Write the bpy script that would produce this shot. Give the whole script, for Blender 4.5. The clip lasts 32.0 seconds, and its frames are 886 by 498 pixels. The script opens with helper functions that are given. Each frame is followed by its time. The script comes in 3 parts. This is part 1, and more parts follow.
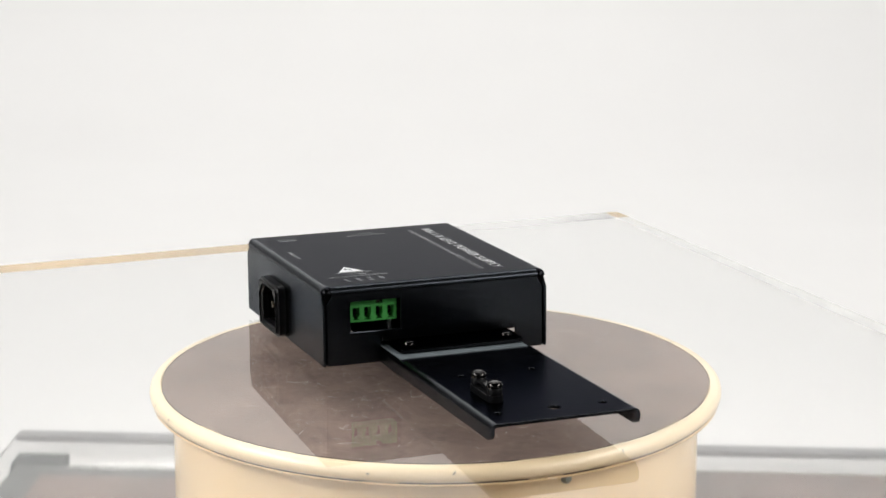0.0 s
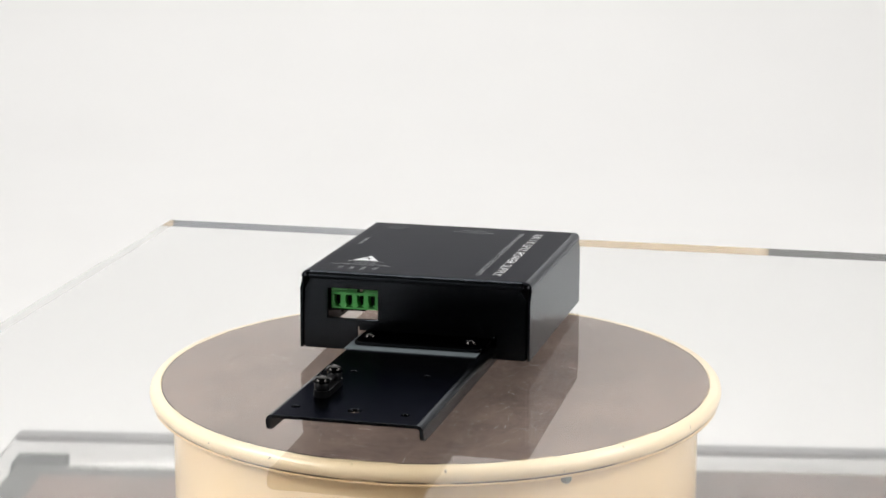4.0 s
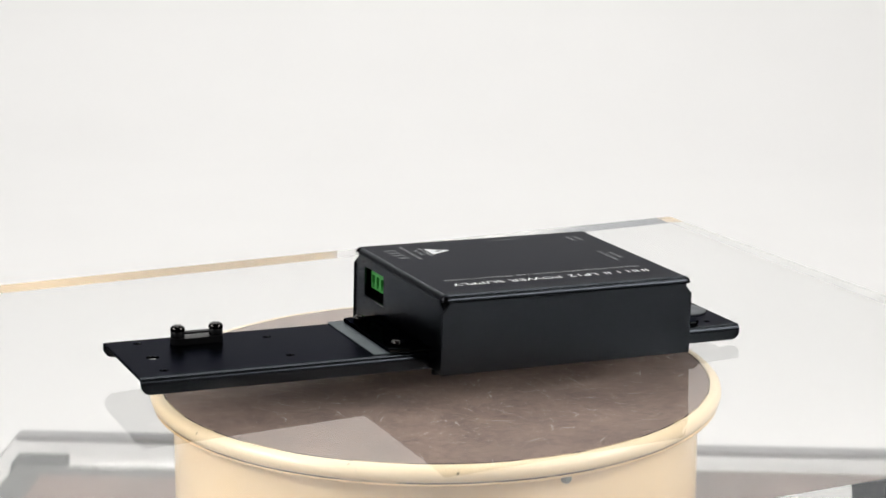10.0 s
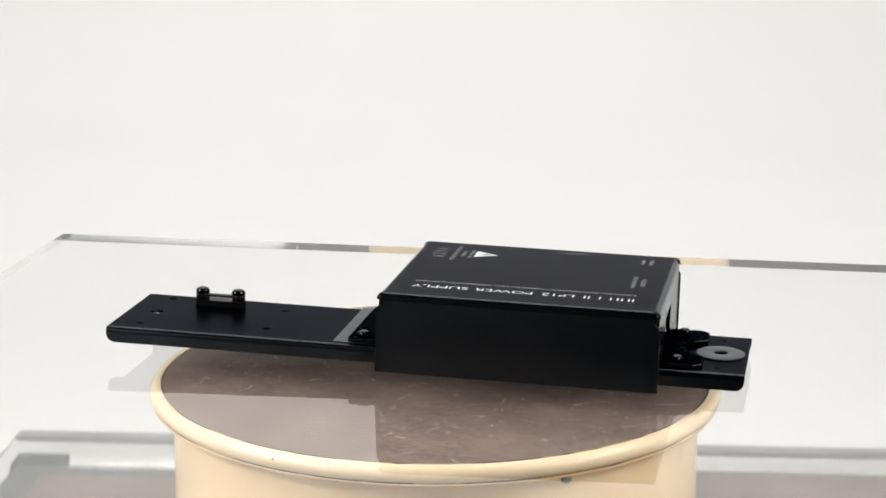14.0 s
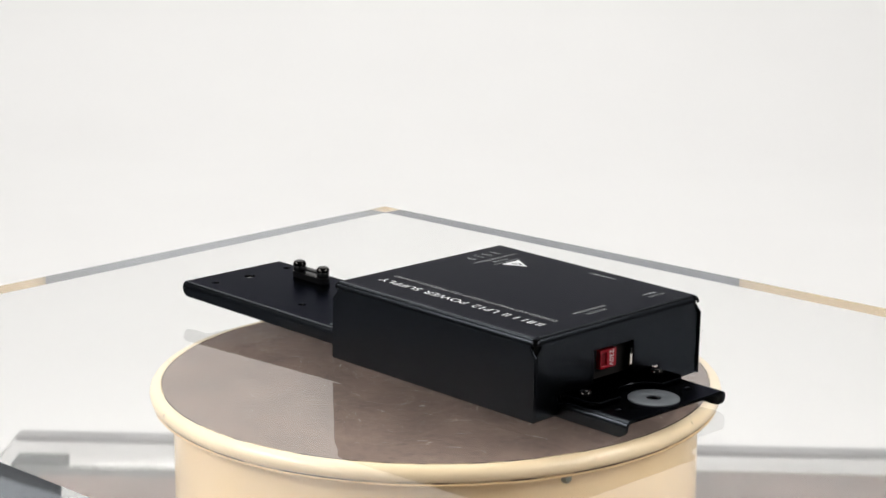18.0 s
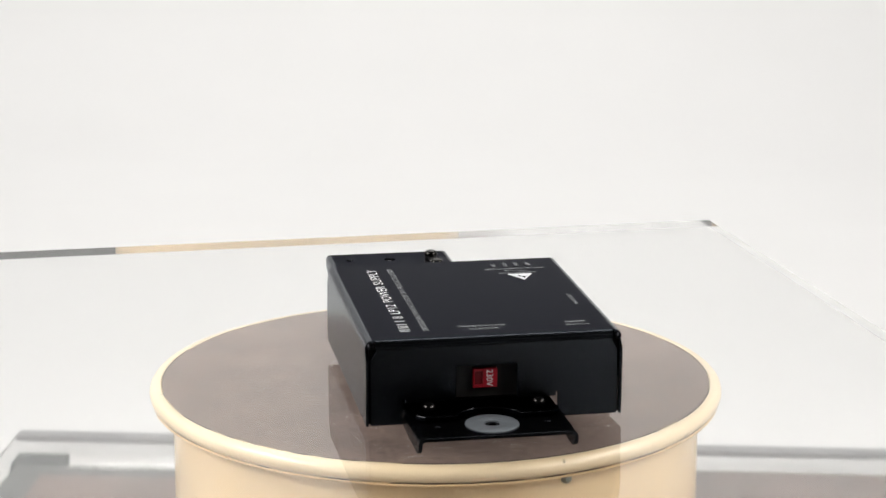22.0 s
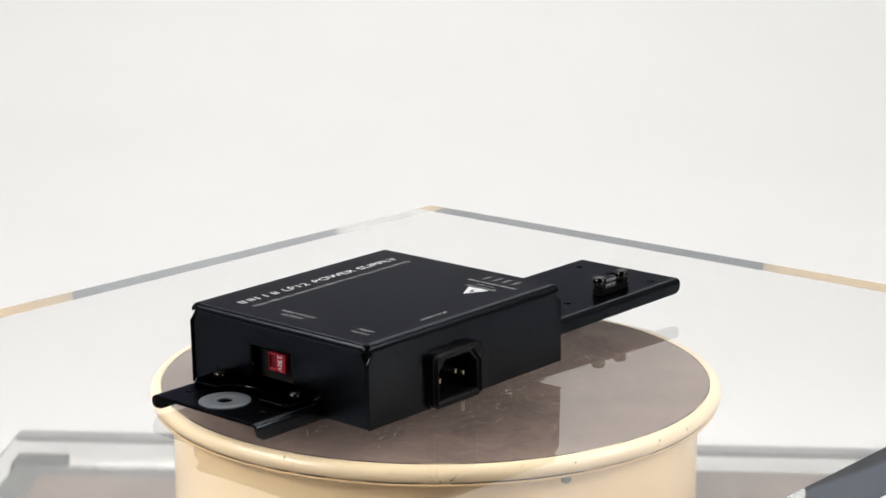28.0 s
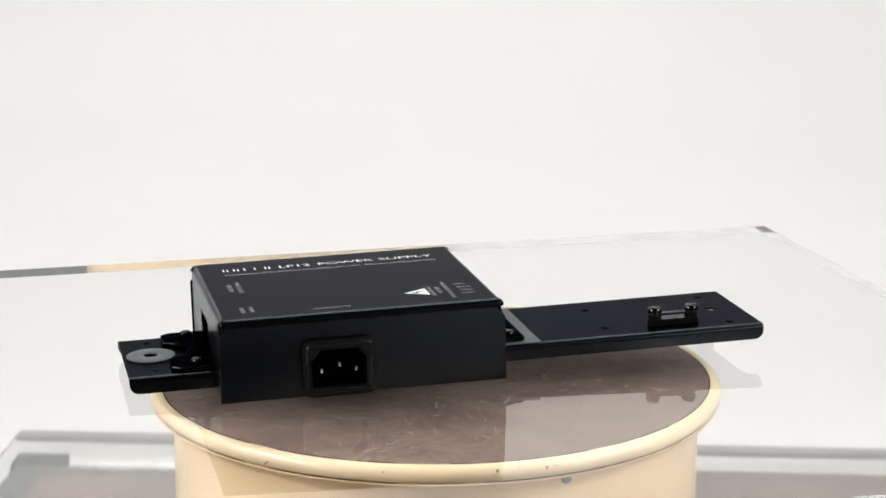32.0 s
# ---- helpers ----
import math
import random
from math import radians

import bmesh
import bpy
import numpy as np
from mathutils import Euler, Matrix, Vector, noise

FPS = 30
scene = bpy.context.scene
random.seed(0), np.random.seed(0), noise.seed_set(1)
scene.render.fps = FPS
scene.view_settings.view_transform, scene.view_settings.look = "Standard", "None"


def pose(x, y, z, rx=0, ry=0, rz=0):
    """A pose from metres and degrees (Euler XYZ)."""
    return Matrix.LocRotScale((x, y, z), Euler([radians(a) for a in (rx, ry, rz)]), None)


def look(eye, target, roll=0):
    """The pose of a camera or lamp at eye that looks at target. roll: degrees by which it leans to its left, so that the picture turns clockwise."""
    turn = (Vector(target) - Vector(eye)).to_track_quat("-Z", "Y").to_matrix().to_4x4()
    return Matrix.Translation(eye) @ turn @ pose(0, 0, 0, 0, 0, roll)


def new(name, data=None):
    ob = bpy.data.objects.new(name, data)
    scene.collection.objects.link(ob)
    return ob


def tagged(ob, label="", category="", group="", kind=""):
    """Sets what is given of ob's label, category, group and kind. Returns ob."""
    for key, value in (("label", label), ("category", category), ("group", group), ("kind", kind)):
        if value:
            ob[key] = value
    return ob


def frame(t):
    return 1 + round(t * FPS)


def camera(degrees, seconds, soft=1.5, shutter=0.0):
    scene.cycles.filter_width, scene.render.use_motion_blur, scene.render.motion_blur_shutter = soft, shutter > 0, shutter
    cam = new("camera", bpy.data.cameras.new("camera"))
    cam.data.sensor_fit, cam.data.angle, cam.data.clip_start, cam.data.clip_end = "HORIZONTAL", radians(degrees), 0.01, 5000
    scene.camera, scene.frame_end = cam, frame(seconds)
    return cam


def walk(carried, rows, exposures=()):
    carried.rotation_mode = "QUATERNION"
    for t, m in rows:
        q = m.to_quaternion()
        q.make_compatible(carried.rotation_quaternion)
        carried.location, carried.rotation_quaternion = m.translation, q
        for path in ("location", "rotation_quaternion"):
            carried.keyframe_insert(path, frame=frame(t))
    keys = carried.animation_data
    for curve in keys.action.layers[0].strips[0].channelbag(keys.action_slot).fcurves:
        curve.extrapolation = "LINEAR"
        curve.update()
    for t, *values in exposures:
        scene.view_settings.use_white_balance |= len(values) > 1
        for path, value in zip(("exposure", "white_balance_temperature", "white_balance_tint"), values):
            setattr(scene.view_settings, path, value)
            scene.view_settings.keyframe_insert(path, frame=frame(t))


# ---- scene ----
cam = camera(24.227, 32.0, soft=1.6)
R = 0.117                      # radius of the turntable's mat
EYE = Vector((0, -7.2615 * R, 2.1465 * R))
AIM = EYE + Vector((math.sin(radians(0.2112)) * math.cos(radians(13.021)), math.cos(radians(0.2112)) * math.cos(radians(13.021)), -math.sin(radians(13.021))))
walk(cam, [(0, look(EYE, AIM)), (32.0, look(EYE, AIM))])

# heights of the levels, in metres; 0 is just under the clear sheet
Z_SHEET = 0.060 * R            # top of the turning clear sheet at the axis
SHEET_T = 0.165 * R
Z_MAT = -0.126 * R              # top of the turntable's mat
Z_BASE = -1.005 * R             # top of the clear slab on which the turntable stands
BASE_T = 0.06 * R
Z_FLOOR = Z_BASE - BASE_T - 0.012
TURN = ((0, -69.5), (2.5, -91.19), (5.5, -117.16), (8, -139.05), (10.5, -161.2), (13, -182.75), (16.5, -212.93), (19, -234.3),
        (22, -259.9), (25.5, -289.96), (28, -311.92), (30, -329.3), (32, -347.06))

# ---- world and lamps ----
world = bpy.data.worlds.new("studio")
scene.world = world
world.use_nodes = True
world.node_tree.nodes["Background"].inputs[0].default_value = (1.0, 0.98, 0.95, 1)
world.node_tree.nodes["Background"].inputs[1].default_value = 0.1
scene.view_settings.exposure = 0.17
scene.cycles.max_bounces, scene.cycles.transmission_bounces, scene.cycles.glossy_bounces = 24, 24, 16


def softbox(name, eye, target, w, h, power, colour):
    data = bpy.data.lights.new(name, "AREA")
    data.shape, data.size, data.size_y, data.energy, data.color = "RECTANGLE", w, h, power, colour
    ob = new(name, data)
    ob.matrix_world = look(eye, target)
    return ob


softbox("overhead_softbox", (0.0, 0.85, 1.3), (0, 0.55, 0), 1.6, 0.7, 1.7, (1.0, 0.985, 0.965))
# added lamp, out of view, only to brighten the backdrop
softbox("backdrop_fill", (-0.08, 0.85, 1.75), (0, 1.75, 0.25), 1.9, 0.5, 20.0, (0.972, 0.99, 0.972))
softbox("right_softbox", (1.3, -0.85, 0.9), (0.4, -0.7, -0.1), 0.9, 0.4, 9.5, (0.995, 0.985, 0.965))
softbox("left_softbox", (-1.3, -0.85, 0.9), (-0.5, -0.7, -0.1), 0.9, 0.4, 11.5, (0.995, 0.985, 0.965))
softbox("high_right_softbox", (1.25, -0.1, 1.1), (0, 0, 0), 0.35, 0.6, 5.2, (1.0, 0.985, 0.96))
softbox("high_left_softbox", (-1.25, -0.1, 1.1), (0, 0, 0), 0.35, 0.6, 6.4, (1.0, 0.985, 0.965))


# ---- materials ----
def material(name, base, rough, metal=0.0, spec=0.5, grain=None, bump=None, spots=None, coat=0.0, sheen=None):
    """grain: (scale, amount) of light and dark; bump: (scale, strength, distance); spots: (scale, threshold, colour)."""
    m = bpy.data.materials.new(name)
    m.use_nodes = True
    nt = m.node_tree
    b = nt.nodes["Principled BSDF"]
    b.inputs["Base Color"].default_value = (*base, 1)
    b.inputs["Roughness"].default_value = rough
    b.inputs["Metallic"].default_value = metal
    b.inputs["Specular IOR Level"].default_value = spec
    if sheen:
        b.inputs["Specular Tint"].default_value = (*sheen, 1)
    b.inputs["Coat Weight"].default_value = coat
    b.inputs["Coat Roughness"].default_value = 0.12
    co = nt.nodes.new("ShaderNodeTexCoord").outputs["Object"]

    def noise_of(scale, detail=4.0):
        n = nt.nodes.new("ShaderNodeTexNoise")
        n.inputs["Scale"].default_value, n.inputs["Detail"].default_value = scale, detail
        nt.links.new(co, n.inputs["Vector"])
        return n.outputs["Fac"]

    colour = None
    if grain:
        mix = nt.nodes.new("ShaderNodeMix")
        mix.data_type = "RGBA"
        lo, hi = [c * (1 - grain[1]) for c in base], [min(1, c * (1 + grain[1])) for c in base]
        mix.inputs[6].default_value, mix.inputs[7].default_value = (*lo, 1), (*hi, 1)
        add = nt.nodes.new("ShaderNodeMath")
        add.operation = "ADD"
        nt.links.new(noise_of(grain[0]), add.inputs[0])
        nt.links.new(noise_of(grain[0] / 7, 2), add.inputs[1])
        half = nt.nodes.new("ShaderNodeMath")
        half.operation, half.use_clamp = "MULTIPLY_ADD", True
        half.inputs[1].default_value, half.inputs[2].default_value = 1.5, -1.0
        nt.links.new(add.outputs[0], half.inputs[0])
        nt.links.new(half.outputs[0], mix.inputs[0])
        colour = mix.outputs[2]
        nt.links.new(colour, b.inputs["Base Color"])
    if spots:
        ramp = nt.nodes.new("ShaderNodeValToRGB")
        ramp.color_ramp.elements[0].position, ramp.color_ramp.elements[1].position = spots[1], spots[1] + 0.03
        nt.links.new(noise_of(spots[0], 3), ramp.inputs[0])
        mix = nt.nodes.new("ShaderNodeMix")
        mix.data_type = "RGBA"
        mix.inputs[6].default_value, mix.inputs[7].default_value = (*base, 1), (*spots[2], 1)
        if colour:
            nt.links.new(colour, mix.inputs[6])
        nt.links.new(ramp.outputs[0], mix.inputs[0])
        nt.links.new(mix.outputs[2], b.inputs["Base Color"])
    if bump:
        k = nt.nodes.new("ShaderNodeBump")
        k.inputs["Strength"].default_value, k.inputs["Distance"].default_value = bump[1], bump[2]
        nt.links.new(noise_of(bump[0], 3), k.inputs["Height"])
        nt.links.new(k.outputs[0], b.inputs["Normal"])
    return m


def clear(name, ior, tint, rough):
    m = bpy.data.materials.new(name)
    m.use_nodes = True
    b = m.node_tree.nodes["Principled BSDF"]
    b.inputs["Base Color"].default_value = (*tint, 1)
    b.inputs["Transmission Weight"].default_value, b.inputs["Roughness"].default_value, b.inputs["IOR"].default_value = 1.0, rough, ior
    return m


POWDER = material("black_textured_powder_coat", (0.036, 0.040, 0.046), 0.24, metal=1.0, grain=(11000, 0.5), bump=(2800, 0.16, 0.0002), sheen=(0.95, 0.97, 1.0))
# walls' coat again; the top's weaker reflection is put into a darker colour
TOP_COAT = material("black_coat_dim_top", (0.010, 0.0103, 0.0115), 0.25, metal=1.0, grain=(2500, 0.2), bump=(4200, 0.08, 0.0001), sheen=(0.48, 0.485, 0.51))
BRACKET = material("black_satin_paint", (0.016, 0.0163, 0.018), 0.27, metal=1.0, grain=(500, 0.2), bump=(1800, 0.1, 0.0001), sheen=(0.43, 0.435, 0.46))
PLASTIC = material("black_plastic", (0.006, 0.006, 0.0066), 0.33, spec=0.3, grain=(700, 0.15), bump=(3000, 0.2, 0.0001))
# near-black for cavities and gaps, their shade put into the colour
DARK = material("shaded_inside", (0.0025, 0.0025, 0.0025), 0.8, spec=0.05, grain=(300, 0.3))
TAB = material("black_gloss_paint", (0.026, 0.027, 0.029), 0.17, metal=1.0, grain=(500, 0.2), sheen=(0.30, 0.31, 0.33))
BLACK_SCREW = material("blackened_steel", (0.05, 0.047, 0.045), 0.09, metal=1.0, grain=(900, 0.2))
PIN = material("nickel_pin", (0.6, 0.53, 0.40), 0.25, metal=1.0, grain=(900, 0.2))
DULL_STEEL = material("dull_steel", (0.30, 0.30, 0.25), 0.42, metal=0.8, grain=(700, 0.3))
DARK_STEEL = material("dark_steel", (0.045, 0.042, 0.04), 0.2, metal=0.95, grain=(800, 0.15))
WASHER = material("dull_zinc", (0.13, 0.142, 0.155), 0.5, metal=0.4, grain=(900, 0.12), bump=(2500, 0.2, 0.0001))
GASKET = material("grey_insulating_sheet", (0.12, 0.14, 0.15), 0.5, spec=0.2, grain=(250, 0.2))
GREEN = material("green_plastic", (0.065, 0.36, 0.075), 0.4, grain=(600, 0.1))
RED = material("red_plastic", (0.36, 0.006, 0.018), 0.35, grain=(500, 0.12))
# slider red again, with the slot's shade put into the colour
DEEP_RED = material("shaded_red_plastic", (0.16, 0.003, 0.008), 0.4, grain=(500, 0.12))
PLATE = material("dark_brown_plastic", (0.014, 0.0125, 0.0115), 0.45, grain=(500, 0.15))
INK = material("white_ink", (0.85, 0.86, 0.87), 0.6, grain=(1500, 0.15))
FAINT_INK = material("thin_white_ink", (0.37, 0.38, 0.39), 0.6, grain=(1500, 0.2))
CREAM = material("cream_enamel", (0.93, 0.69, 0.41), 0.22, grain=(28, 0.05), spots=(95, 0.735, (0.35, 0.29, 0.2)), coat=0.3)
CREAM_RIM = material("worn_cream_enamel", (0.91, 0.715, 0.47), 0.3, grain=(40, 0.06), spots=(260, 0.70, (0.28, 0.22, 0.15)), coat=0.4)
# pale ring with dark patches, draws the broken line at each gap
SEAM = material("broken_dark_seam", (0.55, 0.44, 0.28), 0.7, grain=(300, 0.3), spots=(38, 0.45, (0.03, 0.023, 0.016)))
MAT = material("brown_felt_mat", (0.200, 0.140, 0.116), 0.85, grain=(300, 0.3))
CLEAR_FILM = clear("thin_clear_film", 1.06, (0.945, 0.94, 0.935), 0.16)
def low_mirror(name, muted):
    """Clear acrylic whose underside is set to mirror less, but for total reflection."""
    m = bpy.data.materials.new(name)
    m.use_nodes = True
    nt = m.node_tree
    glass, passing, mix = (nt.nodes.new("ShaderNode" + n) for n in ("BsdfGlass", "BsdfRefraction", "MixShader"))
    for n in (glass, passing):
        n.inputs["Roughness"].default_value, n.inputs["IOR"].default_value = 0.03, 1.49
        n.inputs["Color"].default_value = (0.985, 0.99, 0.985, 1)
    fresnel, partial, share = (nt.nodes.new("ShaderNode" + n) for n in ("Fresnel", "Math", "Math"))
    fresnel.inputs["IOR"].default_value = 1.49
    partial.operation, share.operation = "LESS_THAN", "MULTIPLY"
    partial.inputs[1].default_value, share.inputs[1].default_value = 0.7, muted
    nt.links.new(fresnel.outputs[0], partial.inputs[0])
    nt.links.new(partial.outputs[0], share.inputs[0])
    nt.links.new(share.outputs[0], mix.inputs[0])
    nt.links.new(glass.outputs[0], mix.inputs[1])
    nt.links.new(passing.outputs[0], mix.inputs[2])
    nt.links.new(mix.outputs[0], nt.nodes["Material Output"].inputs["Surface"])
    return m


LOW_MIRROR = low_mirror("low_mirror_acrylic", 0.85)
ACRYLIC = clear("clear_acrylic", 1.49, (0.985, 0.99, 0.985), 0.018)
SCRATCH = material("white_scratch", (0.8, 0.8, 0.8), 0.6, grain=(900, 0.2))
DUST = material("grey_dust", (0.42, 0.40, 0.37), 0.8, grain=(900, 0.3))
PAPER = material("white_paper", (0.85, 0.832, 0.824), 0.9, grain=(6, 0.015), bump=(900, 0.1, 0.0002))
WOOD = material("brown_board", (0.155, 0.112, 0.098), 0.6, grain=(22, 0.55), bump=(300, 0.2, 0.0005))
GREY_FILM = material("grey_film", (0.10, 0.10, 0.10), 0.6, grain=(40, 0.25))
TAB_FILM = material("dark_grey_film", (0.02, 0.024, 0.026), 0.6, grain=(60, 0.3))
PALE_PRINT = material("worn_white_print", (0.5, 0.5, 0.49), 0.7, grain=(300, 0.3))
# the slab's rear-edge reflection, put into a plain grey
EDGE_GREY = material("edge_reflection_grey", (0.29, 0.285, 0.29), 0.5, grain=(30, 0.3))
WALL = material("dim_wall", (0.035, 0.035, 0.036), 0.9, grain=(4, 0.1))
DARK_SHEET = material("dark_reflection_sheet", (0.10, 0.112, 0.145), 0.9, grain=(60, 0.15))
PALE_SHEET = material("pale_reflection_sheet", (0.27, 0.285, 0.315), 0.8, grain=(40, 0.08))
SIDE_WALL = material("blue_grey_wall", (0.2, 0.205, 0.22), 0.9, grain=(4, 0.06))
PALE_WALL = material("pale_wall", (0.7, 0.69, 0.67), 0.9, grain=(4, 0.04))


# ---- mesh helpers ----
def mesh(name, bm, mat, smooth=35):
    bmesh.ops.recalc_face_normals(bm, faces=bm.faces)
    me = bpy.data.meshes.new(name)
    bm.to_mesh(me)
    bm.free()
    me.materials.append(mat)
    if smooth:
        me.shade_smooth()
        me.set_sharp_from_angle(angle=radians(smooth))
    return me


def part(name, bm, mat, parent=None, label="", smooth=35):
    ob = new(name, mesh(name, bm, mat, smooth))
    ob.parent = parent
    return tagged(ob, label)


def block(bm, x0, x1, y0, y1, z0, z1, bev=0.0, seg=2):
    g = bmesh.ops.create_cube(bm, size=1, matrix=Matrix.Translation(((x0 + x1) / 2, (y0 + y1) / 2, (z0 + z1) / 2)) @ Matrix.Diagonal((x1 - x0, y1 - y0, z1 - z0, 1)))
    if bev:
        es = list({e for v in g["verts"] for e in v.link_edges})
        bmesh.ops.bevel(bm, geom=es, offset=bev, segments=seg, profile=0.5, affect="EDGES")
    return bm


def lathe(bm, profile, seg=48, at=(0, 0, 0), axis="Z", closed=False):
    """profile: (radius, height) pairs turned round the axis."""
    turn = {"Z": Matrix(), "X": Matrix.Rotation(radians(90), 4, "Y"), "Y": Matrix.Rotation(radians(90), 4, "X")}[axis]
    m = Matrix.Translation(at) @ turn
    rings = []
    for r, h in profile:
        if r < 1e-7:
            rings.append([bm.verts.new(m @ Vector((0, 0, h)))])
        else:
            rings.append([bm.verts.new(m @ Vector((r * math.cos(2 * math.pi * k / seg), r * math.sin(2 * math.pi * k / seg), h))) for k in range(seg)])
    pairs = list(zip(rings, rings[1:])) + ([(rings[-1], rings[0])] if closed else [])
    for a, b in pairs:
        for k in range(seg):
            q = (k + 1) % seg
            vs = [a[k % len(a)], a[q % len(a)], b[q % len(b)], b[k % len(b)]]
            vs = list(dict.fromkeys(vs))
            if len(vs) > 2:
                bm.faces.new(vs)
    return bm


def sheet(bm, outline, holes, m, thick):
    """A flat plate: an outline with holes in the plane of m's x and y, extruded by thick along m's z."""
    edges = []
    for loop in (outline, *holes):
        vs = [bm.verts.new(m @ Vector((x, y, 0))) for x, y in loop]
        edges += [bm.edges.new((vs[i], vs[(i + 1) % len(vs)])) for i in range(len(vs))]
    g = bmesh.ops.triangle_fill(bm, use_beauty=True, use_dissolve=False, edges=edges)
    faces = [f for f in g["geom"] if isinstance(f, bmesh.types.BMFace)]
    e = bmesh.ops.extrude_face_region(bm, geom=faces)
    up = (m.to_3x3() @ Vector((0, 0, 1))).normalized() * thick
    bmesh.ops.translate(bm, verts=[v for v in e["geom"] if isinstance(v, bmesh.types.BMVert)], vec=up)
    return bm


def ring2(cx, cy, r, n=20):
    return [(cx + r * math.cos(2 * math.pi * k / n), cy + r * math.sin(2 * math.pi * k / n)) for k in range(n)]


def rect2(x0, x1, y0, y1, r=0.0, n=4):
    if not r:
        return [(x0, y0), (x1, y0), (x1, y1), (x0, y1)]
    out = []
    for cx, cy, a in ((x1 - r, y0 + r, -90), (x1 - r, y1 - r, 0), (x0 + r, y1 - r, 90), (x0 + r, y0 + r, 180)):
        out += [(cx + r * math.cos(radians(a + 90 * k / n)), cy + r * math.sin(radians(a + 90 * k / n))) for k in range(n + 1)]
    return out


def writing(name, text, m, height, width, mat, parent, bold=0.0, label=""):
    """Raised letters in the built-in font, scaled to a cap height and a width, starting at m's origin."""
    cu = bpy.data.curves.new(name, "FONT")
    cu.body, cu.size, cu.offset, cu.extrude = text, 1.0, bold, 0.0
    cu.resolution_u = 3
    tmp = new(name + "_tmp", cu)
    dg = bpy.context.evaluated_depsgraph_get()
    me = bpy.data.meshes.new_from_object(tmp.evaluated_get(dg))
    bpy.data.objects.remove(tmp)
    xs, ys = [v.co.x for v in me.vertices], [v.co.y for v in me.vertices]
    sx, sy = width / (max(xs) - min(xs)), height / (max(ys) - min(ys))
    me.transform(m @ Matrix.Diagonal((sx, sy, 1, 1)) @ Matrix.Translation((-min(xs), -min(ys), 0)))
    me.name = name
    me.materials.clear()
    me.materials.append(mat)
    ob = new(name, me)
    ob.parent = parent
    return tagged(ob, label)


# ---- the studio ----
def studio():
    # a white paper sweep: floor, curve and back in one sheet
    bm = bmesh.new()
    prof = [(0.03, Z_FLOOR), (1.2, Z_FLOOR)]
    for k in range(1, 13):
        a = radians(90 * k / 12)
        prof.append((1.2 + 0.55 * math.sin(a), Z_FLOOR + 0.55 * (1 - math.cos(a))))
    prof.append((1.75, 1.9))
    low = [(y, z) for y, z in prof]
    rows = [[bm.verts.new((x, y, z)) for x in (-1.1, -0.4, 0.4, 1.1)] for y, z in low]
    for a, b in zip(rows, rows[1:]):
        for k in range(3):
            bm.faces.new((a[k], a[k + 1], b[k + 1], b[k]))
    ob = part("backdrop", bm, PAPER)
    tagged(ob, "seamless white paper backdrop sweeping from floor to wall", "backdrop", kind="structure")
    # unseen white paper to both sides of the camera, added for the walls' sheen
    for x0, x1 in ((-1.1, -0.31), (0.22, 1.1)):
        ob = part("floor_paper", sheet(bmesh.new(), rect2(x0, x1, -1.3, 0.028), [], Matrix.Translation((0, 0, Z_FLOOR - 0.003)), 0.002), PAPER, smooth=0)
        tagged(ob, "plain white floor paper, unseen, added for reflections", "paper", kind="structure")
    # unseen dark sheet, added at left to darken what the acrylic edges mirror
    ob = part("floor_dark_sheet", sheet(bmesh.new(), [(-1.1, -0.25), (-0.275, -0.25), (-0.275, 0.2), (-0.30, 0.3), (-0.345, 0.54), (-1.1, 0.54)], [], Matrix.Translation((0, 0, Z_FLOOR + 0.001)), 0.002), DARK_SHEET, smooth=0)
    tagged(ob, "unseen dark grey sheet added for the acrylic's edge reflections", "cloth", kind="structure")
    # unseen blue-grey sheet, added at right to tone the reflections
    ob = part("floor_pale_sheet", sheet(bmesh.new(), [(0.275, -0.08), (0.7, -0.08), (0.7, 0.32), (0.30, 0.32), (0.275, 0.12)], [], Matrix.Translation((0, 0, Z_FLOOR + 0.001)), 0.002), PALE_SHEET, smooth=0)
    tagged(ob, "unseen pale blue-grey sheet added for reflections", "card", kind="structure")
    for name, x0, x1, y0, y1, z0, z1, mat in (
            ("floor", -2.1, 2.1, -2.1, 2.0, Z_FLOOR - 0.12, Z_FLOOR - 0.004, WALL),
            ("ceiling", -2.1, 2.1, -2.1, 2.0, 2.0, 2.1, WALL),
            ("wall_north", -2.1, 2.1, 1.9, 2.0, Z_FLOOR - 0.004, 2.0, PALE_WALL),
            ("wall_south", -2.1, 2.1, -2.1, -2.0, Z_FLOOR - 0.004, 2.0, WALL),
            ("wall_west", -2.1, -2.0, -2.0, 1.9, Z_FLOOR - 0.004, 2.0, SIDE_WALL),
            ("wall_east", 2.0, 2.1, -2.0, 1.9, Z_FLOOR - 0.004, 2.0, SIDE_WALL)):
        tagged(part(name, block(bmesh.new(), x0, x1, y0, y1, z0, z1), mat, smooth=0), "plain studio " + name.split("_")[0], name.split("_")[0], kind="structure")


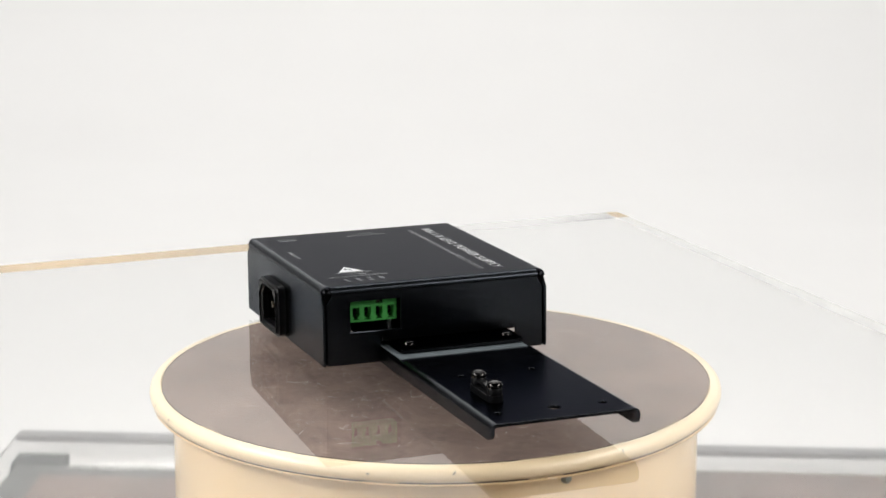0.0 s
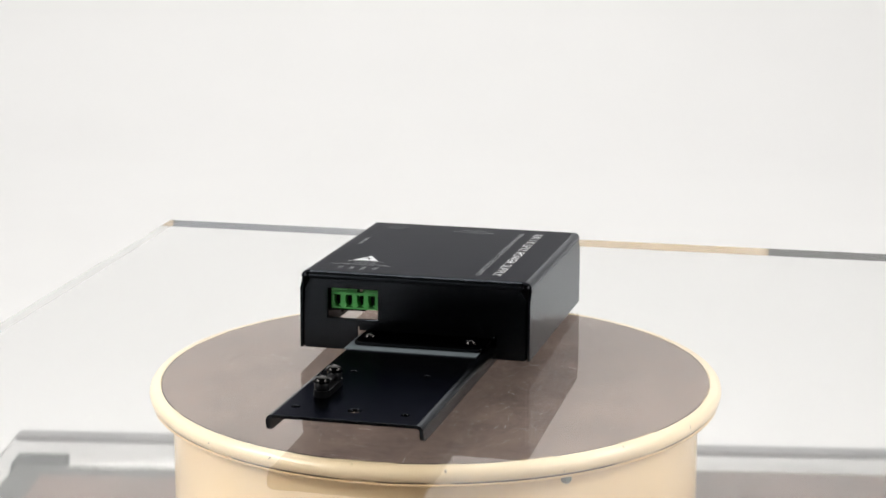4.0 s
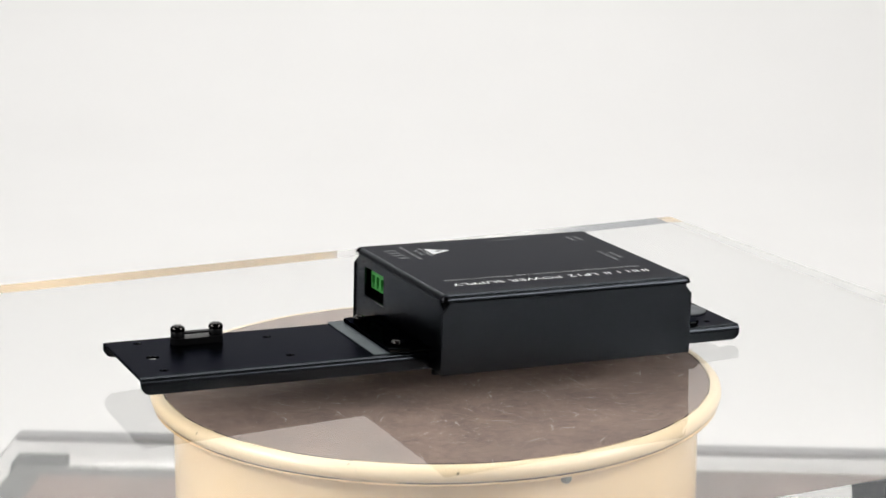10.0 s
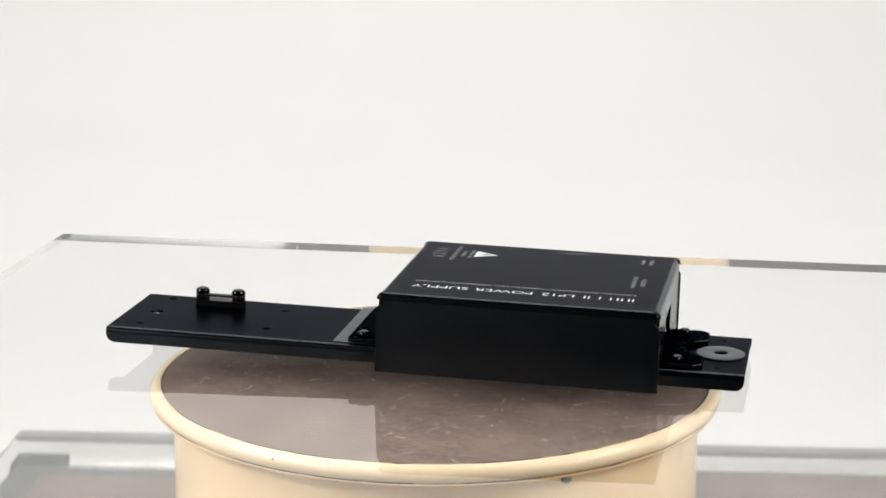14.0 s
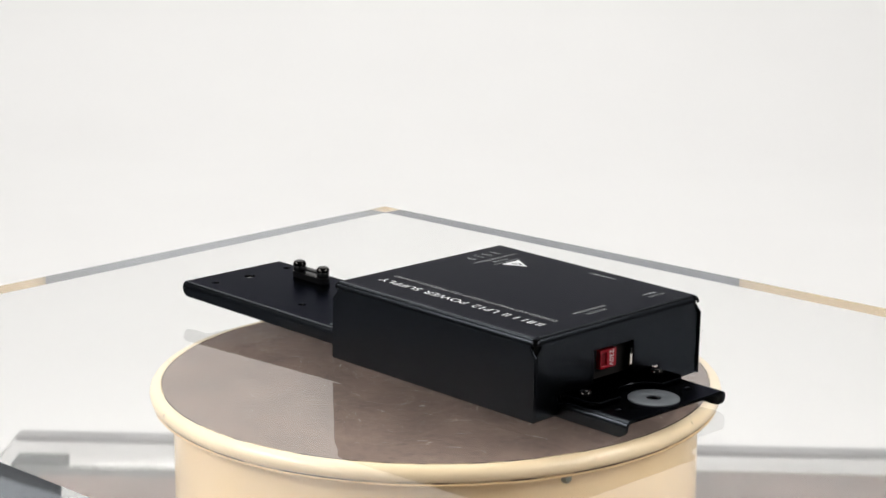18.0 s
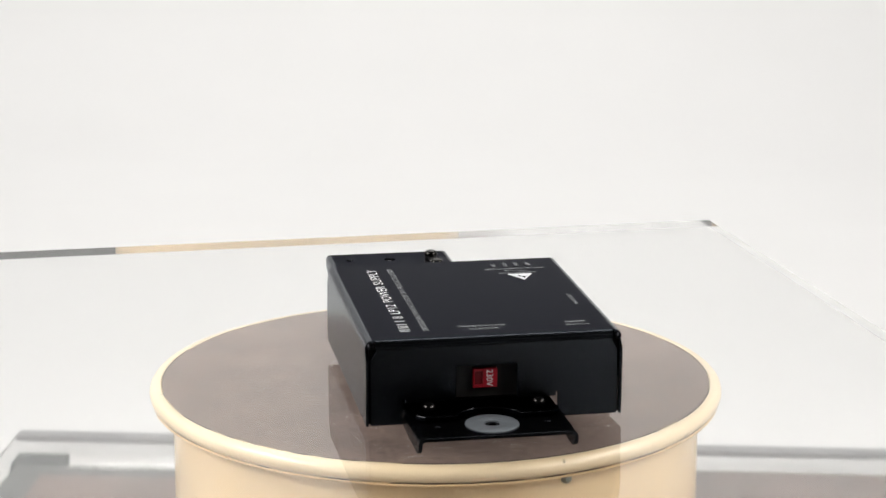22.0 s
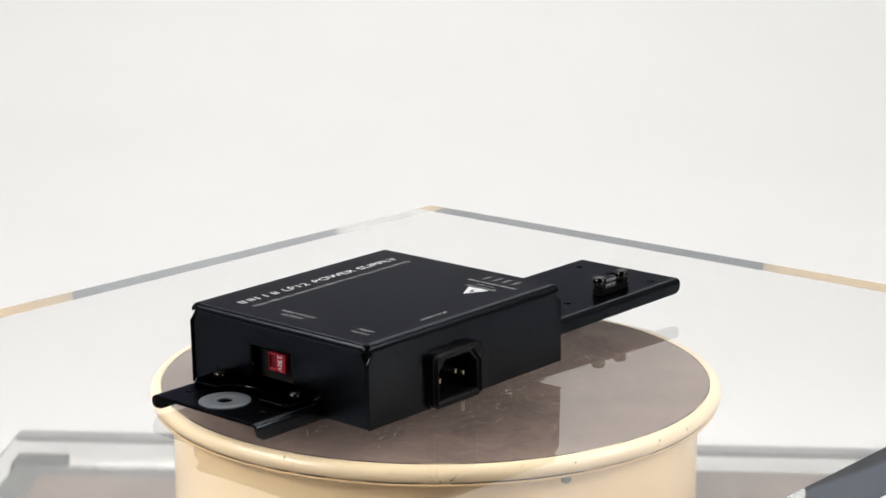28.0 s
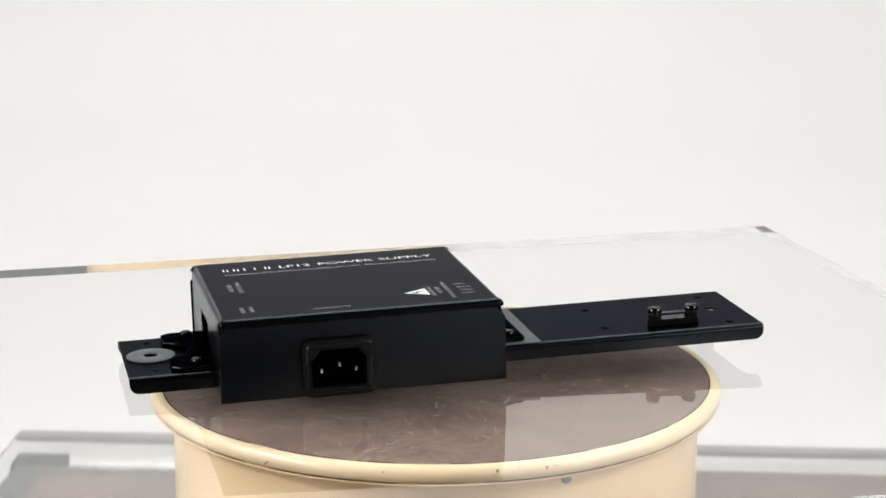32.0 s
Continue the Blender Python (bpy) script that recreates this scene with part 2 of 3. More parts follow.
# ---- the clear slab below, and the board under it ----
def base_slab():
    at = pose(0.09 * R, 0.2 * R, Z_BASE, 0, 0, -4.1)
    ob = tagged(new("base_slab"), "clear acrylic slab with a grey rear strip under the turntable", "slab")
    ob.matrix_world = at
    p = part("slab", block(bmesh.new(), -2.18 * R, 2.12 * R, -1.8 * R, 1.618 * R, -BASE_T, 0, 0.0008, 2), CLEAR_FILM, ob)
    p.visible_shadow = False
    # opaque strip in place of the grey that the clear rear edge mirrors
    part("edge_reflection", block(bmesh.new(), -2.18 * R, 2.12 * R, 1.62 * R, 1.71 * R, -BASE_T * 0.85, 0, 0.0008, 2), EDGE_GREY, ob, "grey strip standing in for the rear edge's reflection")
    board = tagged(new("backing_board"), "brown printed board with grey edging under the clear slab", "board")
    board.matrix_world = at @ pose(0, 0, -BASE_T - 0.0008)
    z0, z1 = -0.0112, -0.0002
    part("panel", sheet(bmesh.new(), [(-1.95 * R, -1.75 * R), (2.0 * R, -1.75 * R), (2.0 * R, 1.45 * R), (0.3 * R, 1.47 * R), (0.3 * R, 1.205 * R), (-1.95 * R, 1.205 * R)], [], Matrix.Translation((0, 0, z0)), z1 - z0), WOOD, board)
    part("edging", block(bmesh.new(), -2.10 * R, 0.298 * R, 1.207 * R, 1.355 * R, z0, z1 - 0.0004, 0.0008), GREY_FILM, board, "smooth grey edging strip")
    part("edging", block(bmesh.new(), -2.10 * R, -1.952 * R, -1.75 * R, 1.205 * R, z0, z1 - 0.0004, 0.0008), GREY_FILM, board, "smooth grey edging strip")
    part("tab", block(bmesh.new(), -2.13 * R, -1.89 * R, 1.357 * R, 1.505 * R, z0, z1 - 0.0004, 0.0008), TAB_FILM, board, "dark grey tab")
    x = -1.85 * R
    rnd = random.Random(4)
    while x < -1.2 * R:
        w = rnd.choice((0.014, 0.022, 0.034)) * R
        part("print_bar", block(bmesh.new(), x, x + w, 1.307 * R, (1.357 + 0.012 * (rnd.random() > 0.6)) * R, z1 - 0.0004, z1), PALE_PRINT, board, smooth=0)
        x += w + rnd.choice((0.010, 0.012, 0.04)) * R


# ---- the turntable ----
def turntable():
    base = tagged(new("display_turntable"), "cream enamelled drum of a display turntable", "turntable")
    z0 = Z_MAT
    h = Z_BASE - z0
    part("drum", lathe(bmesh.new(), [(0.94 * R, h), (0.957 * R, h + 0.002), (0.957 * R, -0.072 * R), (1.0 * R, -0.069 * R), (1.024 * R, -0.066 * R), (1.028 * R, -0.061 * R), (1.02 * R, -0.058 * R), (0.5 * R, -0.058 * R)], 160), CREAM, base)
    bm = lathe(bmesh.new(), [(0, 0.0026), (0.0012, 0.0024), (0.0019, 0.0014), (0.0021, 0), (0.0021, -0.003)], 20, (0, 0, 0), "Y")
    bmesh.ops.scale(bm, vec=(1, 1, 1.05), verts=bm.verts)
    s = part("set_screw", bm, DULL_STEEL, base, "dull domed set screw")
    s.matrix_basis = pose(0.4245 * R, -0.858 * R, -0.093 * R, 0, 0, 26)
    base.matrix_world = pose(0, 0, z0)
    top = tagged(new("turning_platter"), "cream-rimmed turning platter with a brown mat", "turntable")
    rim = [(0.6 * R, -0.0555 * R), (1.012 * R, -0.0555 * R), (1.026 * R, -0.0525 * R), (1.034 * R, -0.044 * R), (1.0385 * R, -0.029 * R), (1.036 * R, -0.015 * R),
           (1.026 * R, -0.003 * R), (1.012 * R, 0.001 * R), (0.9985 * R, 0.0 * R), (0.9955 * R, -0.006 * R), (0.6 * R, -0.006 * R)]
    part("rim", lathe(bmesh.new(), rim, 160, closed=True), CREAM_RIM, top, "chipped cream enamel rim")
    part("seam", lathe(bmesh.new(), [(1.005 * R, -0.0579 * R), (1.0222 * R, -0.0579 * R), (1.0228 * R, -0.0565 * R), (1.005 * R, -0.0556 * R)], 160, closed=True), SEAM, top)
    part("seam", lathe(bmesh.new(), [(0.9938 * R, 0.0001), (0.9944 * R, 0.00015), (0.9952 * R, 0.0001), (0.9952 * R, -0.0006), (0.9938 * R, -0.0006)], 160, closed=True), SEAM, top, "dark broken ring round the mat")
    part("mat", lathe(bmesh.new(), [(0, 0), (0.5 * R, 0), (0.9930 * R, 0), (0.9936 * R, -0.0004), (0.9936 * R, -0.0006)], 160), MAT, top, "brown felt mat")
    part("hub", lathe(bmesh.new(), [(0, 0.0001), (0.016 * R, 0.0001), (0.016 * R, Z_SHEET - SHEET_T - Z_MAT - 0.0006), (0.014 * R, Z_SHEET - SHEET_T - Z_MAT - 0.0002), (0, Z_SHEET - SHEET_T - Z_MAT - 0.0002)], 40), PLASTIC, top, "black hub under the sheet")
    return top


# ---- the turning clear sheet ----
def clear_sheet():
    ob = tagged(new("acrylic_sheet"), "thick scratched clear acrylic sheet lying on the turntable", "sheet")
    hx, hy = 2.0525 * R, 1.767 * R
    s = part("sheet", block(bmesh.new(), -hx, hx, -hy, hy, -SHEET_T, 0), ACRYLIC, ob, smooth=0)
    s.data.materials.append(LOW_MIRROR)
    for f in s.data.polygons:
        if f.normal.z < -0.9:
            f.material_index = 1
    s.visible_shadow = False
    # scratches and dust on its top
    rnd = random.Random(11)
    bm = bmesh.new()
    for k in range(2000):
        a, rr = rnd.uniform(0, 6.283), R * (0.2 + 0.85 * rnd.random() ** 0.7)
        x, y = rr * math.cos(a), rr * math.sin(a)
        ang, bend = rnd.uniform(0, 6.283), rnd.uniform(-25, 25)
        dot = k % 4 != 0
        step, w = (0.00025, rnd.uniform(0.00005, 0.00013)) if dot else (0.00015 + 0.0009 * rnd.random() ** 3, rnd.uniform(0.000025, 0.00006))
        last = None
        for i in range(2 if dot else 6):
            nxv = (-math.sin(ang) * w, math.cos(ang) * w)
            z = 0.00004
            pair = (bm.verts.new((x + nxv[0], y + nxv[1], z)), bm.verts.new((x - nxv[0], y - nxv[1], z)))
            if last:
                bm.faces.new((last[0], last[1], pair[1], pair[0]))
            last = pair
            x, y, ang = x + step * math.cos(ang), y + step * math.sin(ang), ang + radians(bend) / 3
    for k in range(150):
        a, rr, ang = rnd.uniform(0, 6.283), R * rnd.uniform(0.45, 1.3), rnd.uniform(0, 6.283)
        x, y, n, w = rr * math.cos(a), rr * math.sin(a), rnd.uniform(0.003, 0.012), rnd.uniform(0.00002, 0.00006)
        c, q = math.cos(ang), math.sin(ang)
        bm.faces.new([bm.verts.new((x + c * u - q * v, y + q * u + c * v, 0.00005)) for u, v in ((0, -w * 0.3), (n * 0.6, -w), (n, 0), (n * 0.6, w), (0, w * 0.3))])
    tagged(part("scratch_layer", bm, SCRATCH, ob, "fine white scratches and dust", smooth=0), kind="stuff")
    bm = bmesh.new()
    for k in range(70):
        x, y, w = rnd.uniform(-0.92, 0.92) * hx, rnd.uniform(-0.92, 0.92) * hy, rnd.uniform(0.00012, 0.0003)
        ang, n = rnd.uniform(0, 6.283), w * rnd.choice((1, 1, 1.6, 3))
        c, q = math.cos(ang), math.sin(ang)
        bm.faces.new([bm.verts.new((x + c * u - q * v, y + q * u + c * v, 0.00006)) for u, v in ((-n, 0), (-n * 0.3, -w), (n * 0.7, -w * 0.7), (n, w * 0.2), (0, w))])
    tagged(part("dust", bm, DUST, ob, "scattered grey dust specks", smooth=0), kind="stuff")
    return ob


# ---- the power supply on its mounting bracket ----
X0, X1, Y0, Y1, H, T = -0.0987, 0.0167, -0.0552, 0.0443, 0.0332, 0.0012
BEND = 0.0028
ZB = 0.0060                    # top of the bracket


def wall(name, mat, parent, frame_m, length, holes=(), notch=None, cut=0.0028, bend_in=BEND, label=""):
    """A folded side: a plate with its openings and the rounded bend on to the top. frame_m: x along the side, y up, z outward."""
    bm = bmesh.new()
    hv = H - BEND
    out = [(0, 0)]
    if notch:
        a, b, zt, slit, *gap = notch
        out += [(a, 0), (a, zt + slit), (a + 0.0007, zt + slit), (a + 0.0007, zt)]
        if gap:
            g0, g1, gt = gap
            out += [(g0, zt), (g0, gt), (g1, gt), (g1, zt)]
        out += [(b - 0.0007, zt), (b - 0.0007, zt + slit), (b, zt + slit), (b, 0)]
    out += [(length, 0), (length, hv - 0.0045), (length - cut, hv - 0.0012), (length - cut, hv), (cut, hv), (cut, hv - 0.0012), (0, hv - 0.0045)]
    sheet(bm, out, holes, frame_m @ Matrix.Translation((0, 0, -T)), T)
    sharp = [e for e in bm.edges if len(e.link_faces) == 2 and e.calc_face_angle(0) > 1.0]
    bmesh.ops.bevel(bm, geom=sharp, offset=0.0003, segments=1, profile=0.5, affect="EDGES")
    prof = []
    for k in range(9):
        a = radians(90 * k / 8)
        prof.append((hv + BEND * math.sin(a), -BEND + BEND * math.cos(a)))
    ri = BEND - T
    for k in range(8, -1, -1):
        a = radians(90 * k / 8)
        prof.append((hv + ri * math.sin(a), -BEND + ri * math.cos(a)))
    ends = [[bm.verts.new(frame_m @ Vector((x, y, z))) for y, z in prof] for x in (bend_in, length - bend_in)]
    n = len(prof)
    for k in range(n):
        q = (k + 1) % n
        bm.faces.new((ends[0][k], ends[0][q], ends[1][q], ends[1][k]))
    bm.faces.new(ends[0])
    bm.faces.new(ends[1])
    return part(name, bm, mat, parent, label)


def soften(bm, width, seg=2):
    """Round the sharp edges of a plate."""
    es = [e for e in bm.edges if len(e.link_faces) == 2 and e.calc_face_angle(0) > 1.0]
    bmesh.ops.bevel(bm, geom=es, offset=width, segments=seg, profile=0.5, affect="EDGES")
    return bm


def basis(o, ax, ay, az):
    m = Matrix.Identity(4)
    for i, v in enumerate((ax, ay, az)):
        for k in range(3):
            m[k][i] = v[k]
    m.translation = o
    return m


def screw(parent, x, y, z, r, h, mat, label=""):
    """A pan-head screw with a cross recess, standing on z."""
    bm = bmesh.new()
    lathe(bm, [(r * 0.55, -0.002), (r * 0.55, 0), (r * 0.97, 0), (r, h * 0.25), (r * 0.95, h * 0.55), (r * 0.75, h * 0.86), (r * 0.42, h * 0.99), (r * 0.3, h), (0, h * 0.98)], 24)
    for a in (0, 90):
        b2 = bmesh.new()
        block(b2, -r * 0.5, r * 0.5, -r * 0.11, r * 0.11, h * 0.8, h * 1.012)
        b2.transform(Matrix.Rotation(radians(a + 20), 4, "Z"))
        me = bpy.data.meshes.new("cross")
        b2.to_mesh(me)
        b2.free()
        bm.from_mesh(me)
        bpy.data.meshes.remove(me)
    ob = part("screw", bm, mat, parent, label)
    ob.matrix_basis = pose(x, y, z)
    return ob


def power_supply():
    ob = tagged(new("power_supply"), "black powder-coated power supply box on a long mounting bracket", "power supply")
    s = 0.0006                  # the seam at each corner
    lx, ly = X1 - X0, Y1 - Y0
    # top
    bm = bmesh.new()
    i = BEND
    c = 0.0003
    pts = [(X0 + i + c, Y0 + i), (X1 - i - c, Y0 + i), (X1 - i, Y0 + i + c), (X1 - i, Y1 - i - c), (X1 - i - c, Y1 - i), (X0 + i + c, Y1 - i), (X0 + i, Y1 - i - c), (X0 + i, Y0 + i + c)]
    sheet(bm, pts, [], Matrix.Translation((0, 0, H - T)), T)
    part("top_panel", bm, TOP_COAT, ob)
    # pressed corners of the top, rounded into both bends
    for gx, x in ((-1, X0 + BEND), (1, X1 - BEND)):
        for gy, y in ((-1, Y0 + BEND), (1, Y1 - BEND)):
            bm = bmesh.new()
            bmesh.ops.create_uvsphere(bm, u_segments=24, v_segments=16, radius=BEND * 0.97, matrix=Matrix.Translation((x + 0.0001 * gx, y + 0.0001 * gy, H - BEND)))
            bmesh.ops.delete(bm, geom=[v for v in bm.verts if v.co.z < H - BEND * 1.15 or (v.co.x - x) * gx < -0.0008 or (v.co.y - y) * gy < -0.0008], context="VERTS")
            part("corner", bm, BRACKET, ob, "pressed glossy corner")
    # sides: the long ones reach past the short ones
    inlet = rect2(0.0345, 0.0595, 0.0022, 0.0212, 0.002)
    wall("side_wall", POWDER, ob, basis((X0, Y0, 0), (1, 0, 0), (0, 0, 1), (0, -1, 0)), lx, [inlet])
    wall("side_wall", POWDER, ob, basis((X1, Y1, 0), (-1, 0, 0), (0, 0, 1), (0, 1, 0)), lx)
    green_hole = rect2(-0.0431 - Y0 - T - s, -0.0212 - Y0 - T - s, 0.0136, 0.0264)
    e = T + s
    wall("end_wall", POWDER, ob, basis((X1 - 0.0006, Y0 + e, 0), (0, 1, 0), (0, 0, 1), (1, 0, 0)), ly - 2 * e, [green_hole], (-0.0300 - Y0 - e, 0.0300 - Y0 - e, 0.0087, 0.0018), 0.0022, BEND - 0.0008)
    wall("end_wall", POWDER, ob, basis((X0 + 0.0006, Y1 - e, 0), (0, -1, 0), (0, 0, 1), (-1, 0, 0)), ly - 2 * e, [], (Y1 - e - 0.0300, Y1 - e + 0.0300, 0.0083, 0.0018, Y1 - e - 0.0096, Y1 - e + 0.0141, 0.0220), 0.0022, BEND - 0.0008)
    # added dark blocks close the view through the openings, in place of inner shade
    part("dark_block", block(bmesh.new(), X0 + 0.014, X1 - 0.012, Y0 + 0.016, Y1 - 0.004, 0.0190, H - 0.003), DARK, ob, smooth=0)
    part("dark_block", block(bmesh.new(), -0.0360, X1 - 0.012, Y0 + 0.003, Y0 + 0.0158, 0.0175, H - 0.003), DARK, ob, smooth=0)
    # added dark strips that block light in the seams and keep them dark
    for x in (X0 + 0.0021, X1 - 0.0027):
        for y in (Y0 + 0.0014, Y1 - 0.0044):
            part("seam_filler", block(bmesh.new(), x, x + 0.0006, y, y + 0.0030, 0.0006, H - 0.003), DARK, ob, smooth=0)

    # bracket: a channel with rounded flange ends and its holes
    bx0, bx1, by = -0.1322, 0.1371, 0.0299
    br = 0.0024
    bm = bmesh.new()
    holes = [ring2(0.1252, 0.0200, 0.0017), ring2(0.1243, 0.0004, 0.0026), ring2(0.1245, -0.0223, 0.0017), ring2(0.0707, -0.0157, 0.0017), ring2(0.0707, 0.0143, 0.0017),
             ring2(-0.1208, 0.0208, 0.0013), ring2(-0.1208, -0.0208, 0.0013), ring2(-0.1208, 0.0003, 0.0033)]
    sheet(bm, rect2(bx0, bx1, -by + br, by - br), holes, Matrix.Translation((0, 0, ZB - 0.0014)), 0.0014)
    soften(bm, 0.0003)
    part("bracket_plate", bm, BRACKET, ob, smooth=12)
    low = -0.0006
    for sgn in (-1, 1):
        bm = bmesh.new()
        prof = [(by - br + br * math.sin(radians(a)), ZB - br + br * math.cos(radians(a))) for a in range(0, 91, 15)]
        inner = [(by - br + (br - 0.0015) * math.sin(radians(a)), ZB - br + (br - 0.0015) * math.cos(radians(a))) for a in range(90, -1, -15)]
        ends = [[bm.verts.new((x, sgn * y, z)) for y, z in prof + inner] for x in (bx0, bx1)]
        n = len(ends[0])
        for k in range(n):
            q = (k + 1) % n
            bm.faces.new((ends[0][k], ends[0][q], ends[1][q], ends[1][k]))
        bm.faces.new(ends[0])
        bm.faces.new(ends[1])
        rc = 0.0038
        fl = [(bx0, ZB - br)] + [(bx0 + rc - rc * math.cos(radians(a)), low + rc - rc * math.sin(radians(a))) for a in range(0, 91, 15)] + \
             [(bx1 - rc + rc * math.sin(radians(a)), low + rc - rc * math.cos(radians(a))) for a in range(0, 91, 15)] + [(bx1, ZB - br)]
        sheet(bm, fl, [], basis((0, sgn * by, 0), (1, 0, 0), (0, 0, 1), (0, -sgn, 0)), 0.0015)
        part("flange", bm, POWDER, ob)

    # grey insulating sheet, mounting tabs and their screws
    part("insulating_sheet", block(bmesh.new(), X1 - 0.004, 0.0386, -0.0294, 0.0264, ZB + 0.0001, ZB + 0.0005), GASKET, ob, "pale grey insulating sheet", 0)
    part("mounting_tab", soften(sheet(bmesh.new(), rect2(X1 - 0.003, 0.0325, -0.0270, 0.0276, 0.0022), [], Matrix.Translation((0, 0, ZB + 0.0006)), 0.0019), 0.0005, 3), TAB, ob, smooth=12)
    cutw = 0.0125
    tab = [(X0 + 0.003, -0.0272), (X0 + 0.003, 0.0272), (-0.1115, 0.0272), (-0.1145, 0.0245), (-0.1145, cutw)]
    tab += [(-0.1190 + 0.0130 * math.cos(radians(a)), 0.0130 * math.sin(radians(a))) for a in range(66, -67, -12)]
    tab += [(-0.1145, -cutw), (-0.1145, -0.0245), (-0.1115, -0.0272)]
    part("mounting_tab", soften(sheet(bmesh.new(), tab, [], Matrix.Translation((0, 0, ZB + 0.0002)), 0.0019), 0.0005, 3), TAB, ob, smooth=12)
    for x, y in ((0.0266, 0.0215), (0.0266, -0.0215)):
        screw(ob, x, y, ZB + 0.0025, 0.0026, 0.0021, BLACK_SCREW, "black pan-head screw")
    for x, y in ((-0.1040, 0.0212), (-0.1040, -0.0212)):
        screw(ob, x, y, ZB + 0.0021, 0.0026, 0.0021, DARK_STEEL, "dark steel pan-head screw")
    part("washer", lathe(bmesh.new(), [(0.0030, 0.0001), (0.0030, 0.0007), (0.0032, 0.0008), (0.0097, 0.0008), (0.0101, 0.0006), (0.0101, 0.0001)], 40, (-0.1208, 0.0003, ZB), closed=True), WASHER, ob, "dull zinc washer")

    # cable clamp
    cx, cy = 0.1007, -0.0170
    clamp = part("cable_clamp", sheet(bmesh.new(), [(cx + 0.0082 * g + 0.0032 * math.cos(radians(a)), cy + 0.0032 * math.sin(radians(a))) for g, r0 in ((1, -90), (-1, 90)) for a in range(r0, r0 + 181, 20)], [], Matrix.Translation((0, 0, ZB + 0.0001)), 0.0026), PLASTIC, ob, "black plastic cable clamp")
    part("clamp_bar", block(bmesh.new(), cx - 0.0065, cx + 0.0065, cy - 0.0016, cy + 0.0016, ZB + 0.0040, ZB + 0.0050, 0.0003), PLASTIC, clamp)
    for g in (-1, 1):
        part("clamp_post", lathe(bmesh.new(), [(0, 0.0027), (0.0027, 0.0027), (0.0029, 0.0031), (0.0029, 0.0051), (0.0027, 0.0054), (0, 0.0054)], 24, (cx + 0.0082 * g, cy, ZB)), PLASTIC, clamp)
        screw(clamp, cx + 0.0082 * g, cy, ZB + 0.0055, 0.0031, 0.0024, BLACK_SCREW, "black pan-head screw")

    # mains inlet
    ix, iz = -0.0517, 0.0114
    m = basis((ix, Y0, iz), (1, 0, 0), (0, 0, 1), (0, -1, 0))
    hole = [(-0.0112, -0.0079), (0.0112, -0.0079), (0.0112, 0.0034), (0.0072, 0.0079), (-0.0072, 0.0079), (-0.0112, 0.0034)]
    bm = sheet(bmesh.new(), rect2(-0.0144, 0.0144, -0.0112, 0.0114, 0.0034, 5), [hole], m, 0.0044)
    es = [e for e in bm.edges if len(e.link_faces) == 2 and e.calc_face_angle(0) > 1.0 and all(v.co.y < Y0 - 0.0043 for v in e.verts)]
    bmesh.ops.bevel(bm, geom=es, offset=0.0014, segments=3, affect="EDGES")
    inlet_ob = part("mains_inlet", bm, PLASTIC, ob, "black plastic mains inlet socket")
    # cavity darker than its frame, the shade is in the colour
    part("socket_wall", sheet(bmesh.new(), [(x * 1.04, y * 1.04) for x, y in hole], [hole], m @ Matrix.Translation((0, 0, -0.011)), 0.0115), DARK, inlet_ob, smooth=0)
    part("socket_back", sheet(bmesh.new(), [(x * 1.04, y * 1.04) for x, y in hole], [], m @ Matrix.Translation((0, 0, -0.0125)), 0.0014), DARK, inlet_ob, smooth=0)
    for px, pz, tip in ((-0.0070, -0.0014, -0.0002), (0.0, 0.0014, -0.0022), (0.0070, -0.0014, -0.0002)):
        bm = block(bmesh.new(), ix + px - 0.0006, ix + px + 0.0006, Y0 + tip, Y0 + 0.0112, iz + pz - 0.0011, iz + pz + 0.0011, 0.0004)
        part("pin", bm, PIN, inlet_ob, "bright metal pin")

    # green motor connector
    gy0, gy1 = -0.0423, -0.0221
    xf = X1 - 0.0036
    con = part("motor_connector", block(bmesh.new(), xf - 0.006, xf - 0.0052, gy0, gy1, 0.0171, 0.0260), GREEN, ob, "green four-way plug-in header", 0)
    pitch = 0.00504
    slots, mids = [], [(gy0 + gy1) / 2 + (k - 1.5) * pitch for k in range(4)]
    for c in mids:
        c0, w, n, foot = c - gy0, 0.0015, 0.0009, 0.0018
        half = [(w, 0.0025), (n, 0.0018), (n, 0.0011), (foot, 0.0011), (foot, 0.0006)]
        slots.append([(c0 - w, 0.0060)] + [(c0 - x, z) for x, z in half] + [(c0 + x, z) for x, z in half[::-1]] + [(c0 + w, 0.0060)])
    front = sheet(bmesh.new(), rect2(0, gy1 - gy0, 0, 0.0072), slots, basis((xf - 0.0052, gy0, 0.0171), (0, 1, 0), (0, 0, 1), (1, 0, 0)), 0.0052)
    part("connector_face", front, GREEN, con, smooth=0)
    # the raised rear ledge with its gap and the bright contact in it
    gap = mids[2]
    for ya, yb in ((gy0, gap - 0.0015), (gap + 0.0015, gy1)):
        part("ledge", block(bmesh.new(), xf - 0.0040, xf - 0.00005, ya, yb, 0.0244, 0.0261), GREEN, con, smooth=0)
    part("contact", block(bmesh.new(), xf - 0.0020, xf - 0.0014, gap - 0.0004, gap + 0.0004, 0.0244, 0.0262), PIN, con, "bright metal contact", 0)
    # dark patches behind the slots stand in for their shade
    for c0 in mids:
        part("slot", block(bmesh.new(), xf - 0.0051, xf - 0.0046, c0 - 0.00179, c0 + 0.00179, 0.0177, 0.0232), DARK, con, smooth=0)
